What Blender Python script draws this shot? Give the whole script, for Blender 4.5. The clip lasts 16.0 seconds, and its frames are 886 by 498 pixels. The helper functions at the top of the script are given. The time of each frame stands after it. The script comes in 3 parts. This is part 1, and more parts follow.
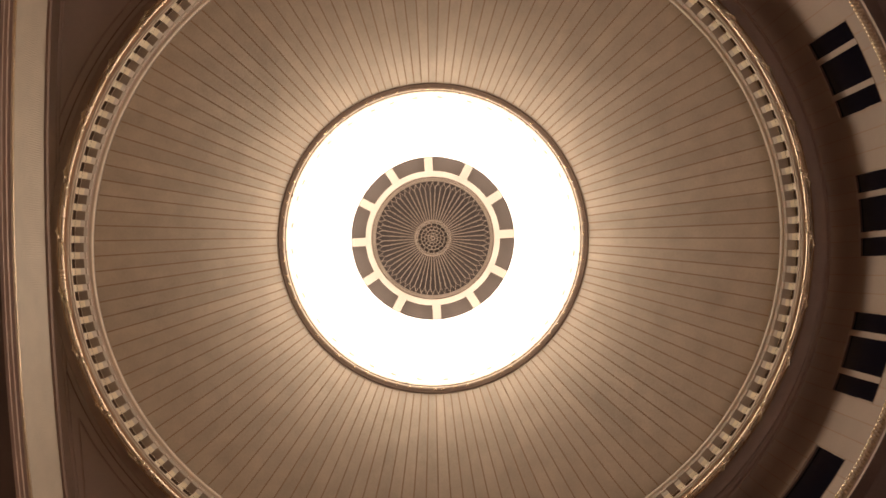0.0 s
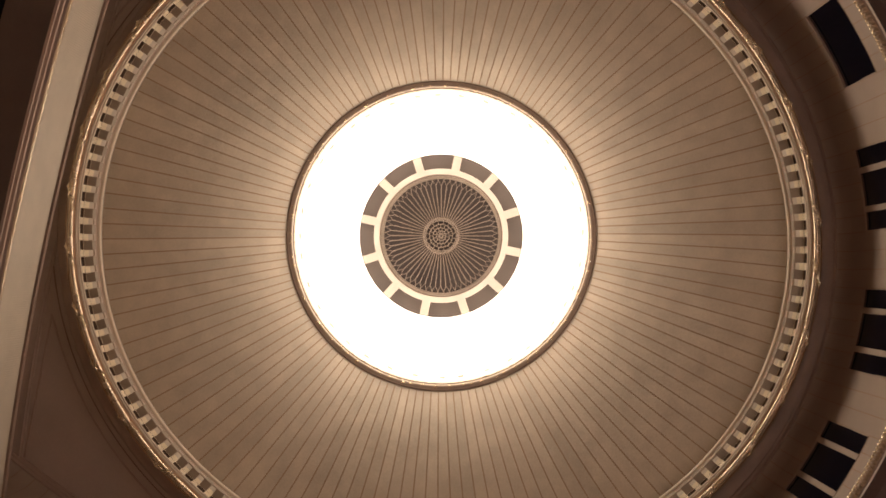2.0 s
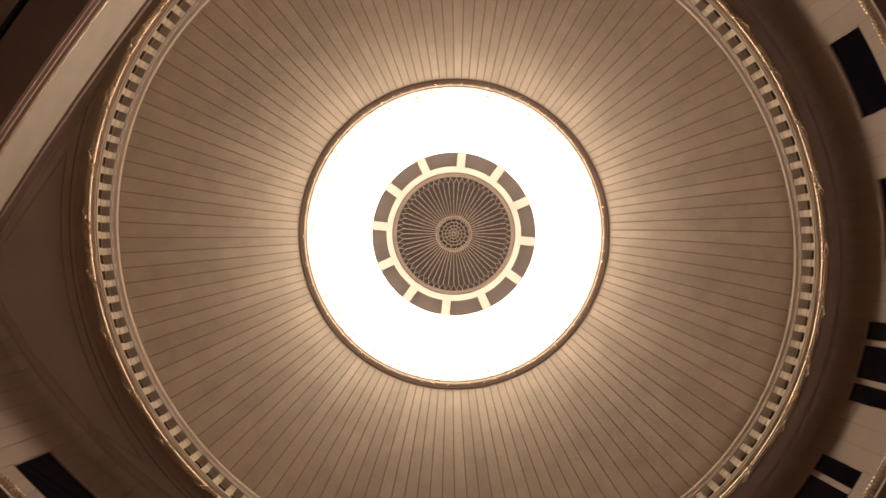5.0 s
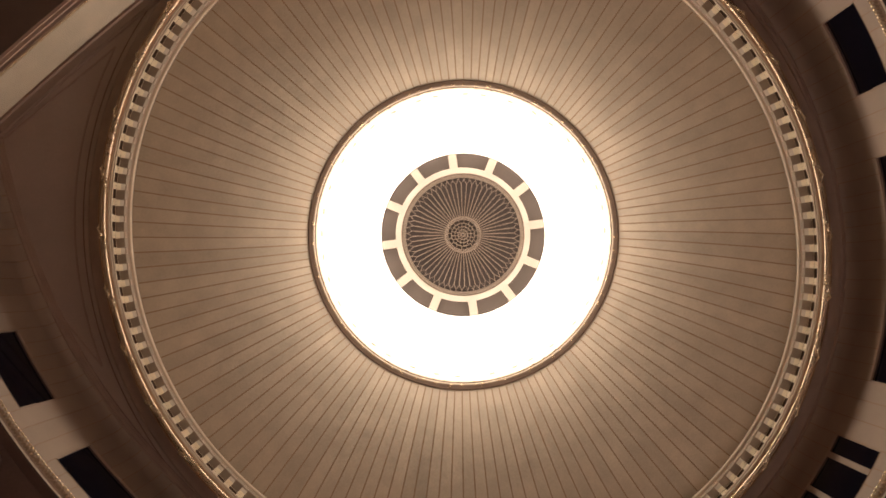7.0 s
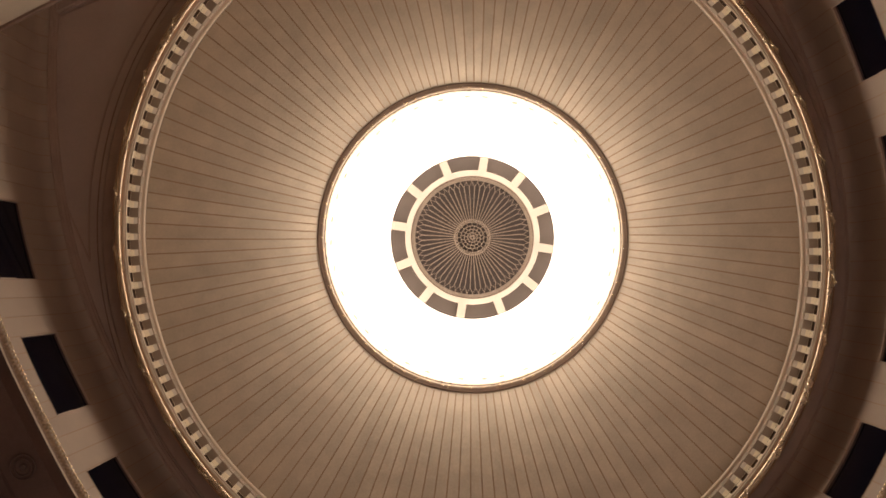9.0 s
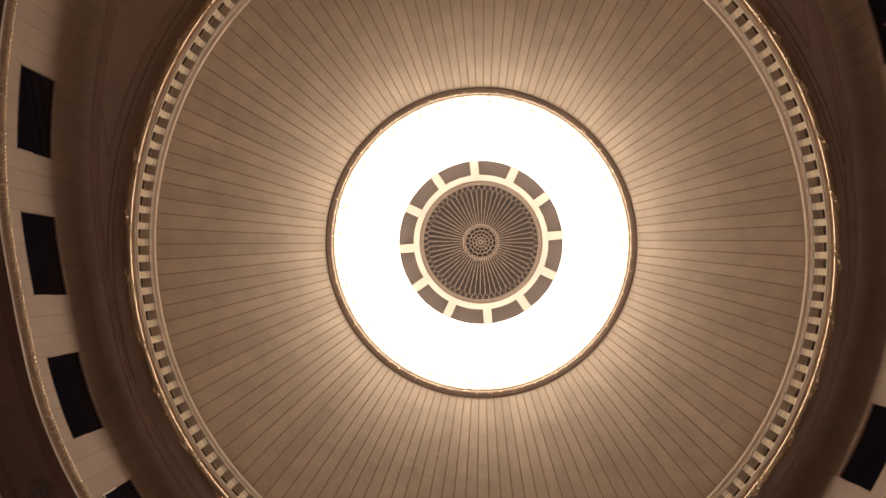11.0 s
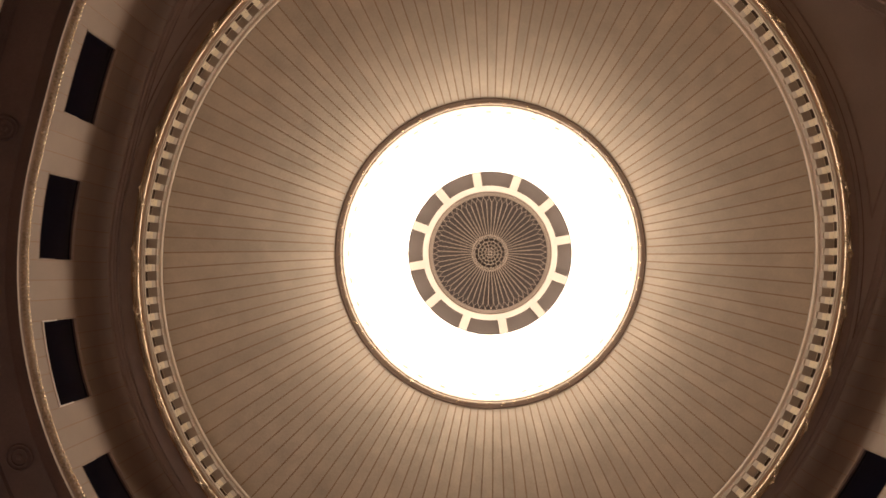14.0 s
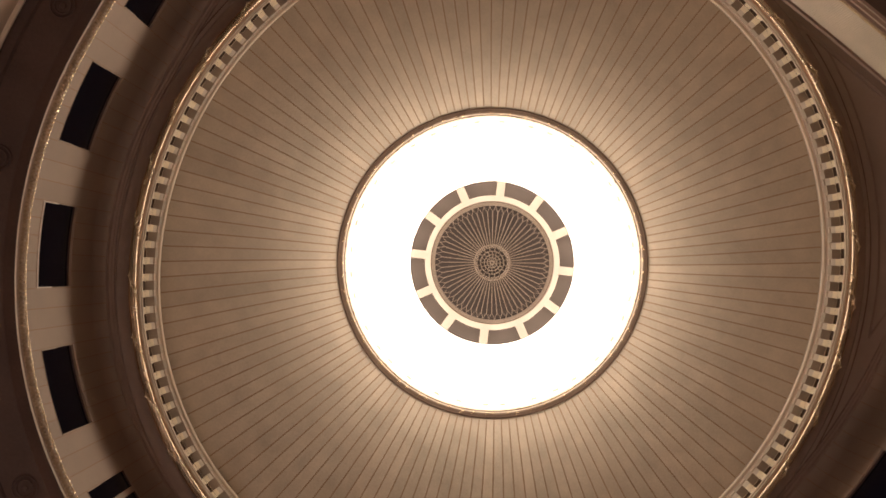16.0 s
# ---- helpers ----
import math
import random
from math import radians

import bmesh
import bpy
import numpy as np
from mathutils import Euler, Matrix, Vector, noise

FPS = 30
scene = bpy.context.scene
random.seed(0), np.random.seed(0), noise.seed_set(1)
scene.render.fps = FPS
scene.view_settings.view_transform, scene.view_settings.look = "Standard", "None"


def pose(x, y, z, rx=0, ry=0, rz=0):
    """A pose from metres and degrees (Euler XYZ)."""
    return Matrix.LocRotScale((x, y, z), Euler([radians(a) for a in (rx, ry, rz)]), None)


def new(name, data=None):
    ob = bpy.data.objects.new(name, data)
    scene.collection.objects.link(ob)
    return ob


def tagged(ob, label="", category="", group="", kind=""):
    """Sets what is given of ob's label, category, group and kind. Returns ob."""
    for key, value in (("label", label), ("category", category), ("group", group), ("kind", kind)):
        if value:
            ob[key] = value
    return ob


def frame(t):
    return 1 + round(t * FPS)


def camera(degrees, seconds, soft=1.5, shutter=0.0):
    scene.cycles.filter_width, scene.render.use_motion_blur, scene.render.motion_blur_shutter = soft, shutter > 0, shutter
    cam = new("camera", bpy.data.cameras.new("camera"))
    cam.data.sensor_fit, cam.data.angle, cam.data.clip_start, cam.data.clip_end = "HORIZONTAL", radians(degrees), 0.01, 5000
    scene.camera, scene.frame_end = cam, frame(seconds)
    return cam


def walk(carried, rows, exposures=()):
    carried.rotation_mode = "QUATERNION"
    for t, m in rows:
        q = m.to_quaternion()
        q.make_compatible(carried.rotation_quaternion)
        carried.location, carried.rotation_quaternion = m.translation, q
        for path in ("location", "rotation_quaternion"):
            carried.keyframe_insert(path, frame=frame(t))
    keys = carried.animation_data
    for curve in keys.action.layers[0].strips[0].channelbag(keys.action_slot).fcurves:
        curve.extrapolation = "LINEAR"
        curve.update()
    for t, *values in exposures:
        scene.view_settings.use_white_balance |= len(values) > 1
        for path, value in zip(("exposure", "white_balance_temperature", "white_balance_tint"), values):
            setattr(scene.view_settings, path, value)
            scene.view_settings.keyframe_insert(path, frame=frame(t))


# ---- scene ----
cam = camera(50.83, 16.0, soft=1.7)
EX, EY = 0.550, -0.577
PATH = [
    (0.0, pose(EX, EY, 1.3, 181.264, -1.817, -84.684)),
    (0.5, pose(EX, EY, 1.3, 181.388, -1.813, -88.545)),
    (1.0, pose(EX, EY, 1.3, 181.506, -1.791, -92.496)),
    (1.5, pose(EX, EY, 1.3, 181.612, -1.757, -96.417)),
    (2.0, pose(EX, EY, 1.3, 181.707, -1.714, -100.298)),
    (2.5, pose(EX, EY, 1.3, 181.793, -1.666, -104.137)),
    (3.0, pose(EX, EY, 1.3, 181.872, -1.610, -108.017)),
    (3.5, pose(EX, EY, 1.3, 181.943, -1.548, -111.907)),
    (4.0, pose(EX, EY, 1.3, 182.007, -1.479, -115.880)),
    (6.5, pose(EX, EY, 1.3, 182.211, -1.102, -135.982)),
    (7.0, pose(EX, EY, 1.3, 182.228, -1.024, -140.082)),
    (7.5, pose(EX, EY, 1.3, 182.236, -0.946, -144.205)),
    (8.0, pose(EX, EY, 1.3, 182.235, -0.868, -148.381)),
    (8.5, pose(EX, EY, 1.3, 182.227, -0.798, -152.443)),
    (9.0, pose(EX, EY, 1.3, 182.211, -0.728, -156.544)),
    (11.5, pose(EX, EY, 1.3, 182.033, -0.414, -177.066)),
    (12.0, pose(EX, EY, 1.3, 181.977, -0.355, -181.253)),
    (12.5, pose(EX, EY, 1.3, 181.920, -0.300, -185.378)),
    (13.0, pose(EX, EY, 1.3, 181.854, -0.243, -189.635)),
    (13.5, pose(EX, EY, 1.3, 181.791, -0.192, -193.785)),
    (14.0, pose(EX, EY, 1.3, 181.721, -0.140, -198.040)),
    (14.5, pose(EX, EY, 1.3, 181.654, -0.092, -202.225)),
    (15.0, pose(EX, EY, 1.3, 181.585, -0.046, -206.478)),
    (15.5, pose(EX, EY, 1.3, 181.527, -0.005, -210.567)),
    (16.0, pose(EX, EY, 1.3, 181.477, 0.033, -214.568)),
]
walk(cam, PATH)

# ---------------------------------------------------------------- world and light
world = bpy.data.worlds.new("world")
scene.world = world
world.use_nodes = True
world.node_tree.nodes["Background"].inputs[0].default_value = (0.02, 0.02, 0.025, 1)
world.node_tree.nodes["Background"].inputs[1].default_value = 0.1
FILL_LAMPS = 40.5          # strength of the unseen lamps added down in the hall
GLOW = 3.74           # strength of the luminous glass ring
scene.view_settings.exposure = 0.0

EYE = 1.3             # height of the camera over the floor; heights below are over the camera
WIDE = 0.943          # the cornice ring is a little narrower across than along
K = 1.0179 / 1650.0
RING = (0.050, -0.034)  # axis of the cornice ring against the axis of the light
IN = 0.93             # size of the light and its rim


def rho(q, z):
    """Plan radius, along the hall, for the slope q at the height z."""
    return q * K * z


# ---------------------------------------------------------------- materials
def nodes_of(mat):
    mat.use_nodes = True
    nt = mat.node_tree
    return nt, nt.nodes["Principled BSDF"], nt.links


def material(name, col, rough=0.6, metal=0.0, spec=0.4, grain=(60, 0.05), stain=(3, 0.08), bump=0.1, vary=0.0, island=0.0):
    mat = bpy.data.materials.new(name)
    nt, b, lk = nodes_of(mat)
    b.inputs["Roughness"].default_value = rough
    b.inputs["Metallic"].default_value = metal
    b.inputs["Specular IOR Level"].default_value = spec
    tc = nt.nodes.new("ShaderNodeTexCoord")
    n1 = nt.nodes.new("ShaderNodeTexNoise"); n1.inputs["Scale"].default_value = grain[0]; n1.inputs["Detail"].default_value = 4
    n2 = nt.nodes.new("ShaderNodeTexNoise"); n2.inputs["Scale"].default_value = stain[0]; n2.inputs["Detail"].default_value = 5
    geo = nt.nodes.new("ShaderNodeNewGeometry")
    for n in (n1, n2):
        lk.new(geo.outputs["Position"], n.inputs["Vector"])

    def span(src, amount):
        m = nt.nodes.new("ShaderNodeMapRange")
        m.inputs["To Min"].default_value, m.inputs["To Max"].default_value = 1 - amount, 1 + amount
        m.inputs["From Min"].default_value, m.inputs["From Max"].default_value = 0.25, 0.75
        lk.new(src, m.inputs["Value"])
        return m.outputs[0]

    def times(a, c):
        m = nt.nodes.new("ShaderNodeMath"); m.operation = "MULTIPLY"
        lk.new(a, m.inputs[0]); lk.new(c, m.inputs[1])
        return m.outputs[0]

    f = times(span(n1.outputs["Fac"], grain[1]), span(n2.outputs["Fac"], stain[1]))
    if vary:
        oi = nt.nodes.new("ShaderNodeObjectInfo")
        m = nt.nodes.new("ShaderNodeMapRange")
        m.inputs["To Min"].default_value, m.inputs["To Max"].default_value = 1 - vary, 1 + vary
        lk.new(oi.outputs["Random"], m.inputs["Value"])
        f = times(f, m.outputs[0])
    if island:
        m = nt.nodes.new("ShaderNodeMapRange")
        m.inputs["To Min"].default_value, m.inputs["To Max"].default_value = 1 - island, 1 + island
        lk.new(geo.outputs["Random Per Island"], m.inputs["Value"])
        f = times(f, m.outputs[0])
    mix = nt.nodes.new("ShaderNodeVectorMath"); mix.operation = "SCALE"
    mix.inputs[0].default_value = col
    lk.new(f, mix.inputs["Scale"])
    lk.new(mix.outputs[0], b.inputs["Base Color"])
    r2 = nt.nodes.new("ShaderNodeMapRange")
    r2.inputs["To Min"].default_value, r2.inputs["To Max"].default_value = max(rough - 0.1, 0.02), min(rough + 0.1, 1)
    lk.new(n2.outputs["Fac"], r2.inputs["Value"]); lk.new(r2.outputs[0], b.inputs["Roughness"])
    if bump:
        bp = nt.nodes.new("ShaderNodeBump"); bp.inputs["Strength"].default_value = bump; bp.inputs["Distance"].default_value = 0.004
        lk.new(n1.outputs["Fac"], bp.inputs["Height"]); lk.new(bp.outputs[0], b.inputs["Normal"])
    return mat


M_DOME = material("dome_paint", (0.583, 0.482, 0.364), 0.62, grain=(38, 0.06), stain=(3.2, 0.11), vary=0.06)
M_WALL = material("wall_paint", (0.437, 0.340, 0.264), 0.6, grain=(45, 0.03), stain=(2.0, 0.07), vary=0.03)
M_JOINT = material("joint_backing", (0.40, 0.265, 0.17), 0.8, vary=0.0)
M_CREAM = material("cream_moulding_paint", (0.78, 0.66, 0.51), 0.5, stain=(4, 0.06))
M_RING = material("grey_cream_ring_and_shade", (0.57, 0.475, 0.375), 0.5, stain=(4, 0.08))
M_FACE = material("yellow_cream_lit_face", (0.80, 0.67, 0.47), 0.5, stain=(4, 0.06))
M_WHITE = material("chalky_white_and_glint", (0.85, 0.77, 0.66), 0.7)
M_DENTIL = material("grey_cream_paint_and_shade", (0.42, 0.345, 0.265), 0.6, stain=(4, 0.06))
M_FRIEZE = material("ribbed_frieze_paint", (0.56, 0.475, 0.37), 0.55, stain=(3, 0.08))
M_UMBER = material("umber_paint_and_shade", (0.25, 0.165, 0.125), 0.5, stain=(3, 0.1))
M_BROWN = material("brown_moulding_paint", (0.43, 0.315, 0.245), 0.5, stain=(3, 0.08))
M_CEIL = material("brown_plaster_ceiling", (0.50, 0.385, 0.315), 0.7, stain=(1.3, 0.08), grain=(25, 0.03))
M_GOLD = material("gilding", (0.70, 0.55, 0.385), 0.25, metal=0.8, grain=(120, 0.08), stain=(3, 0.12), bump=0.04)
M_ROPE = material("bright_rope_gilding", (0.97, 0.83, 0.60), 0.16, metal=0.85, grain=(120, 0.10), stain=(8, 0.15), bump=0.3)
M_GOLD_OLD = material("worn_gilding", (0.36, 0.25, 0.165), 0.5, metal=0.4, grain=(120, 0.12), stain=(8, 0.18), bump=0.3)
M_TAN = material("pale_tan_metal", (0.66, 0.60, 0.49), 0.6)
M_CLASPS = material("bronze_leaf", (0.20, 0.13, 0.08), 0.5, metal=0.3)
M_FILLET = material("dull_gilt_fillet", (0.50, 0.40, 0.29), 0.45, metal=0.2)
M_COPPER = material("red_gilded_moulding", (0.46, 0.27, 0.155), 0.34, metal=0.55, grain=(120, 0.12), stain=(6, 0.2), bump=0.2)
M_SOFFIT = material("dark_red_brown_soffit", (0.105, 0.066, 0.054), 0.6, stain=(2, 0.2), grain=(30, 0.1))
M_STAGE = material("stage_plaster_and_recess_shade", (0.175, 0.125, 0.095), 0.7, stain=(1.5, 0.15))
M_DARK = material("dark_brown_wood", (0.10, 0.06, 0.045), 0.55, stain=(2, 0.2), grain=(30, 0.1))
M_PANEL = material("grey_brown_panel", (0.078, 0.057, 0.045), 0.6, stain=(2.5, 0.14))
M_SPOKE = material("cream_spoke_paint", (0.50, 0.425, 0.35), 0.5)
M_GRILLE = material("tan_grille_metal", (0.31, 0.235, 0.18), 0.5, metal=0.05, stain=(5, 0.12))
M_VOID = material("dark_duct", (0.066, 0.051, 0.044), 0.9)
M_FLOOR = material("dark_parquet_floor", (0.20, 0.12, 0.078), 0.5, stain=(1.5, 0.2))
M_HALL = material("hall_wall_plaster", (0.55, 0.43, 0.32), 0.7)
M_BRONZE = material("dark_bronze_paint", (0.205, 0.135, 0.094), 0.6)
M_ROOM = material("slot_shade_black", (0.02, 0.017, 0.015), 0.9)
M_FRAME = material("window_frame_metal", (0.80, 0.76, 0.70), 0.16, metal=0.9)


def glass_pane():
    mat = bpy.data.materials.new("dark_window_glass")
    nt, b, lk = nodes_of(mat)
    b.inputs["Base Color"].default_value = (0.004, 0.004, 0.009, 1)
    b.inputs["Roughness"].default_value = 0.05
    b.inputs["Specular IOR Level"].default_value = 0.2
    n = nt.nodes.new("ShaderNodeTexNoise"); n.inputs["Scale"].default_value = 2.0
    bp = nt.nodes.new("ShaderNodeBump"); bp.inputs["Strength"].default_value = 0.05
    lk.new(n.outputs["Fac"], bp.inputs["Height"]); lk.new(bp.outputs[0], b.inputs["Normal"])
    return mat


def luminous_glass(name, glow):
    mat = bpy.data.materials.new(name)
    nt, b, lk = nodes_of(mat)
    b.inputs["Base Color"].default_value = (0.85, 0.83, 0.80, 1)
    b.inputs["Roughness"].default_value = 0.3
    b.inputs["Emission Color"].default_value = (1.0, 0.86, 0.728, 1)
    n = nt.nodes.new("ShaderNodeTexNoise"); n.inputs["Scale"].default_value = 3.0
    m = nt.nodes.new("ShaderNodeMapRange")
    m.inputs["To Min"].default_value, m.inputs["To Max"].default_value = glow * 0.92, glow * 1.08
    lk.new(n.outputs["Fac"], m.inputs["Value"]); lk.new(m.outputs[0], b.inputs["Emission Strength"])
    return mat


M_GLASS = glass_pane()
M_GLOW = luminous_glass("luminous_opal_glass", GLOW)
M_GLOW_EDGE = luminous_glass("dim_opal_glass_edge", 0.42)


# ---------------------------------------------------------------- builders
def mesh_of(name, verts, faces, mat, smooth=False):
    me = bpy.data.meshes.new(name)
    me.from_pydata([tuple(v) for v in verts], [], faces)
    me.materials.append(mat)
    if smooth:
        me.polygons.foreach_set("use_smooth", [True] * len(me.polygons))
        me.set_sharp_from_angle(angle=radians(38))
    me.update()
    return me


def thing(name, label, category, kind="", group="", at=(0, 0, 0)):
    ob = new(name)
    ob.location = at
    return tagged(ob, label, category, group, kind)


def part(name, me, parent, label="", kind=""):
    ob = new(name, me)
    ob.parent = parent
    return tagged(ob, label, kind=kind)


def outward(r):
    """0 at the rim of the light, 1 at the cornice."""
    return min(max((r - 2.41) / (5.05 - 2.41), 0), 1)


def squeeze(r):
    """Across-to-along ratio at a plan radius: round at the light, oval at the cornice."""
    return 1 + (WIDE - 1) * outward(r)


def shift(r):
    """The cornice ring stands a few centimetres off the axis of the light."""
    return RING[0] * outward(r), RING[1] * outward(r)


def lathe(name, profile, mat, n=264, oval=None, closed=False, smooth=True, a0=0.0, a1=2 * math.pi):
    """Sweep (radius, height) pairs round the axis; oval None follows squeeze(), else one ratio."""
    full = abs(a1 - a0 - 2 * math.pi) < 1e-6
    cols = n if full else n + 1
    verts, faces = [], []
    for i in range(cols):
        a = a0 + (a1 - a0) * i / n
        for r, z in profile:
            s = squeeze(r) if oval is None else oval
            dx, dy = shift(r) if oval is None else (0, 0)
            verts.append((r * s * math.cos(a) + dx, r * math.sin(a) + dy, z + EYE))
    m = len(profile)
    for i in range(n):
        j = (i + 1) % cols
        for k in range(m if closed else m - 1):
            k2 = (k + 1) % m
            faces.append((i * m + k, j * m + k, j * m + k2, i * m + k2))
    return mesh_of(name, verts, faces, mat, smooth)


def ring_tube(name, r, z, minor, mat, oval=None, n=264, m=10, flat=1.0):
    prof = [(r + minor * math.cos(2 * math.pi * k / m), z + flat * minor * math.sin(2 * math.pi * k / m)) for k in range(m)]
    return lathe(name, prof, mat, n, oval, closed=True)


def add_box(verts, faces, m, sx, sy, sz, taper=1.0):
    """A box round the pose m, with half sizes sx, sy, sz."""
    o = len(verts)
    for z in (-1, 1):
        k = taper if z > 0 else 1
        for x, y in ((-1, -1), (1, -1), (1, 1), (-1, 1)):
            verts.append(m @ Vector((x * sx * k, y * sy * k, z * sz)))
    faces += [tuple(o + i for i in f) for f in ((3, 2, 1, 0), (4, 5, 6, 7), (0, 1, 5, 4), (1, 2, 6, 5), (2, 3, 7, 6), (3, 0, 4, 7))]


def add_blob(verts, faces, m, sx, sy, sz, u=6, v=4):
    o = len(verts)
    verts.append(m @ Vector((0, 0, -sz)))
    for j in range(1, v):
        b = math.pi * j / v - math.pi / 2
        for i in range(u):
            a = 2 * math.pi * i / u
            verts.append(m @ Vector((sx * math.cos(b) * math.cos(a), sy * math.cos(b) * math.sin(a), sz * math.sin(b))))
    verts.append(m @ Vector((0, 0, sz)))
    top = len(verts) - 1
    for i in range(u):
        k = (i + 1) % u
        faces.append((o, o + 1 + k, o + 1 + i))
        for j in range(v - 2):
            q = o + 1 + j * u
            faces.append((q + i, q + k, q + u + k, q + u + i))
        q = o + 1 + (v - 2) * u
        faces.append((q + i, q + k, top))


def add_strip(verts, faces, pts, width, thick):
    """A flat bar along pts, (position, side, up) each, with square section."""
    o = len(verts)
    for p, side, up in pts:
        for a, b in ((-1, 0), (1, 0), (1, 1), (-1, 1)):
            verts.append(p + side * (a * width / 2) + up * (b * thick))
    n = len(pts)
    for i in range(n - 1):
        for k in range(4):
            q = o + i * 4
            faces.append((q + k, q + (k + 1) % 4, q + 4 + (k + 1) % 4, q + 4 + k))
    faces.append((o + 3, o + 2, o + 1, o))
    q = o + (n - 1) * 4
    faces.append((q, q + 1, q + 2, q + 3))


# ---------------------------------------------------------------- dome
BOARDS = 134
Z_RIM, R_RIM = 15.6 * IN, 2.585 * IN
Z_SPRING = 13.84
R_SPRING = rho(598, Z_SPRING)


def dome_point(t):
    """t 0 at the springing, 1 at the rim of the light: a shallow cap."""
    u = t - 0.04 * math.sin(math.pi * t)
    return R_SPRING + (R_RIM - R_SPRING) * t, Z_SPRING + (Z_RIM - Z_SPRING) * u


_turn = [2 * math.pi * i / 1440 for i in range(1441)]
_run = [0.0]
for _a in range(1440):
    _run.append(_run[-1] + math.hypot(WIDE * (math.cos(_turn[_a + 1]) - math.cos(_turn[_a])), math.sin(_turn[_a + 1]) - math.sin(_turn[_a])))


def board_angle(u, t=0.0):
    """Angle of board edge u (whole numbers are edges): even steps along the oval ring at t 0, even angles at the light at t 1."""
    f = ((u - 0.471) / BOARDS) % 1.0
    ring = math.pi - float(np.interp(f * _run[-1], _run, _turn))
    return ring * (1 - t) + (math.pi - 2 * math.pi * f) * t


def dome_xyz(u, t, lift=0.0):
    r, z = dome_point(t)
    a = board_angle(u, t)
    dx, dy = shift(r)
    return Vector((r * squeeze(r) * math.cos(a) + dx, r * math.sin(a) + dy, z + EYE + lift))


dome = thing("dome", "shallow oval dome of cream painted boards round a ring of light", "dome", kind="structure")
shell = [dome_point(k / 20) for k in range(21)]
part("dome_shell", lathe("dome_shell", [(r + 0.005, z + 0.010) for r, z in shell] + [(r + 0.05, z + 0.25) for r, z in reversed(shell)], M_JOINT, closed=True), dome, "brown backing seen in the joints")
part("dome_border", lathe("dome_border", [dome_point(t) for t in (-0.01, -0.004, 0.001, 0.005)], M_DOME), dome)
part("dome_border", lathe("dome_border", [dome_point(t) for t in (0.987, 0.990, 0.995, 1.0)], M_DOME), dome)

# ---------------------------------------------------------------- ring cornice under the dome
cornice = thing("dome_cornice", "gilded and cream ring cornice with dentils round the dome", "cornice", kind="structure")
R_FACE = rho(632, 13.15)
# lower part of the face in a brighter cream, for direct light
part("cornice_face", lathe("cornice_face", [(R_FACE, 13.205), (R_FACE, 13.385)], M_FACE), cornice)
# the shade below the dentils is put into the recess's dark colour
part("recess", lathe("recess", [(R_FACE + 0.09, 13.09), (R_FACE + 0.09, 13.203), (R_FACE, 13.2055)], M_STAGE), cornice, "recess under the dentils, coloured dark for its shade")
# upper part of the same face, coloured duller for shade
part("ring_fascia", lathe("ring_fascia", [(R_FACE, 13.384), (R_FACE, 13.55)], M_RING), cornice)
part("ring_moulding", lathe("ring_moulding", [(R_FACE, 13.545), (R_FACE - 0.020, 13.55), (R_FACE - 0.026, 13.57), (R_FACE - 0.020, 13.60), (R_FACE - 0.004, 13.61), (R_FACE - 0.004, 13.63)], M_RING), cornice)
part("ring_groove", lathe("ring_groove", [(R_FACE - 0.004, 13.628), (R_FACE - 0.010, 13.68)], M_BROWN), cornice)
part("cream_moulding", lathe("cream_moulding", [(R_FACE - 0.009, 13.676), (R_FACE - 0.046, 13.68), (R_FACE - 0.060, 13.695), (R_FACE - 0.064, 13.71), (R_FACE - 0.054, 13.735), (R_FACE - 0.014, 13.745)], M_CREAM), cornice)
part("dome_springing", lathe("dome_springing", [(R_FACE - 0.014, 13.743), (R_FACE - 0.020, 13.79), (R_SPRING - 0.002, 13.832), (R_SPRING + 0.05, 13.85)], M_DENTIL), cornice)
part("grey_moulding", lathe("grey_moulding", [(R_FACE + 0.10, 13.10), (R_FACE - 0.004, 13.09), (R_FACE - 0.014, 13.065), (R_FACE - 0.006, 13.045), (R_FACE + 0.012, 13.04),
     (R_FACE + 0.006, 13.025), (R_FACE + 0.012, 13.005), (R_FACE + 0.04, 12.995)], M_FILLET), cornice)
part("cove", lathe("cove", [(R_FACE + 0.03, 12.997), (R_FACE + 0.03, 12.975), (R_FACE + 0.05, 12.96), (R_FACE + 0.13, 12.955)], M_COPPER), cornice)
R_GILT = rho(651.5, 12.93)
part("gilded_torus", ring_tube("gilded_torus", R_GILT, 12.93, 0.037, M_GOLD, n=300, m=12), cornice, "bright gilded rod")
part("outer_rod", ring_tube("outer_rod", R_GILT + 0.052, 12.952, 0.014, M_GOLD, n=300, m=8), cornice, "thin gilded rod")
part("outer_fillet", lathe("outer_fillet", [(R_GILT + 0.028, 12.955), (R_GILT + 0.036, 12.965), (R_GILT + 0.058, 12.96), (R_GILT + 0.066, 12.985), (R_GILT + 0.10, 13.0), (R_GILT + 0.118, 13.03), (R_GILT + 0.12, 13.105)], M_COPPER), cornice, "dark red-brown fillet")
part("outer_cove", lathe("outer_cove", [(R_GILT + 0.118, 13.10)]
     + [(5.72 - (5.72 - R_GILT - 0.125) * math.cos(radians(9 * k)), 13.12 + 0.66 * math.sin(radians(9 * k))) for k in range(11)] + [(5.75, 13.775), (5.78, 13.80), (5.80, 13.85)], M_BROWN), cornice, "brown cove")


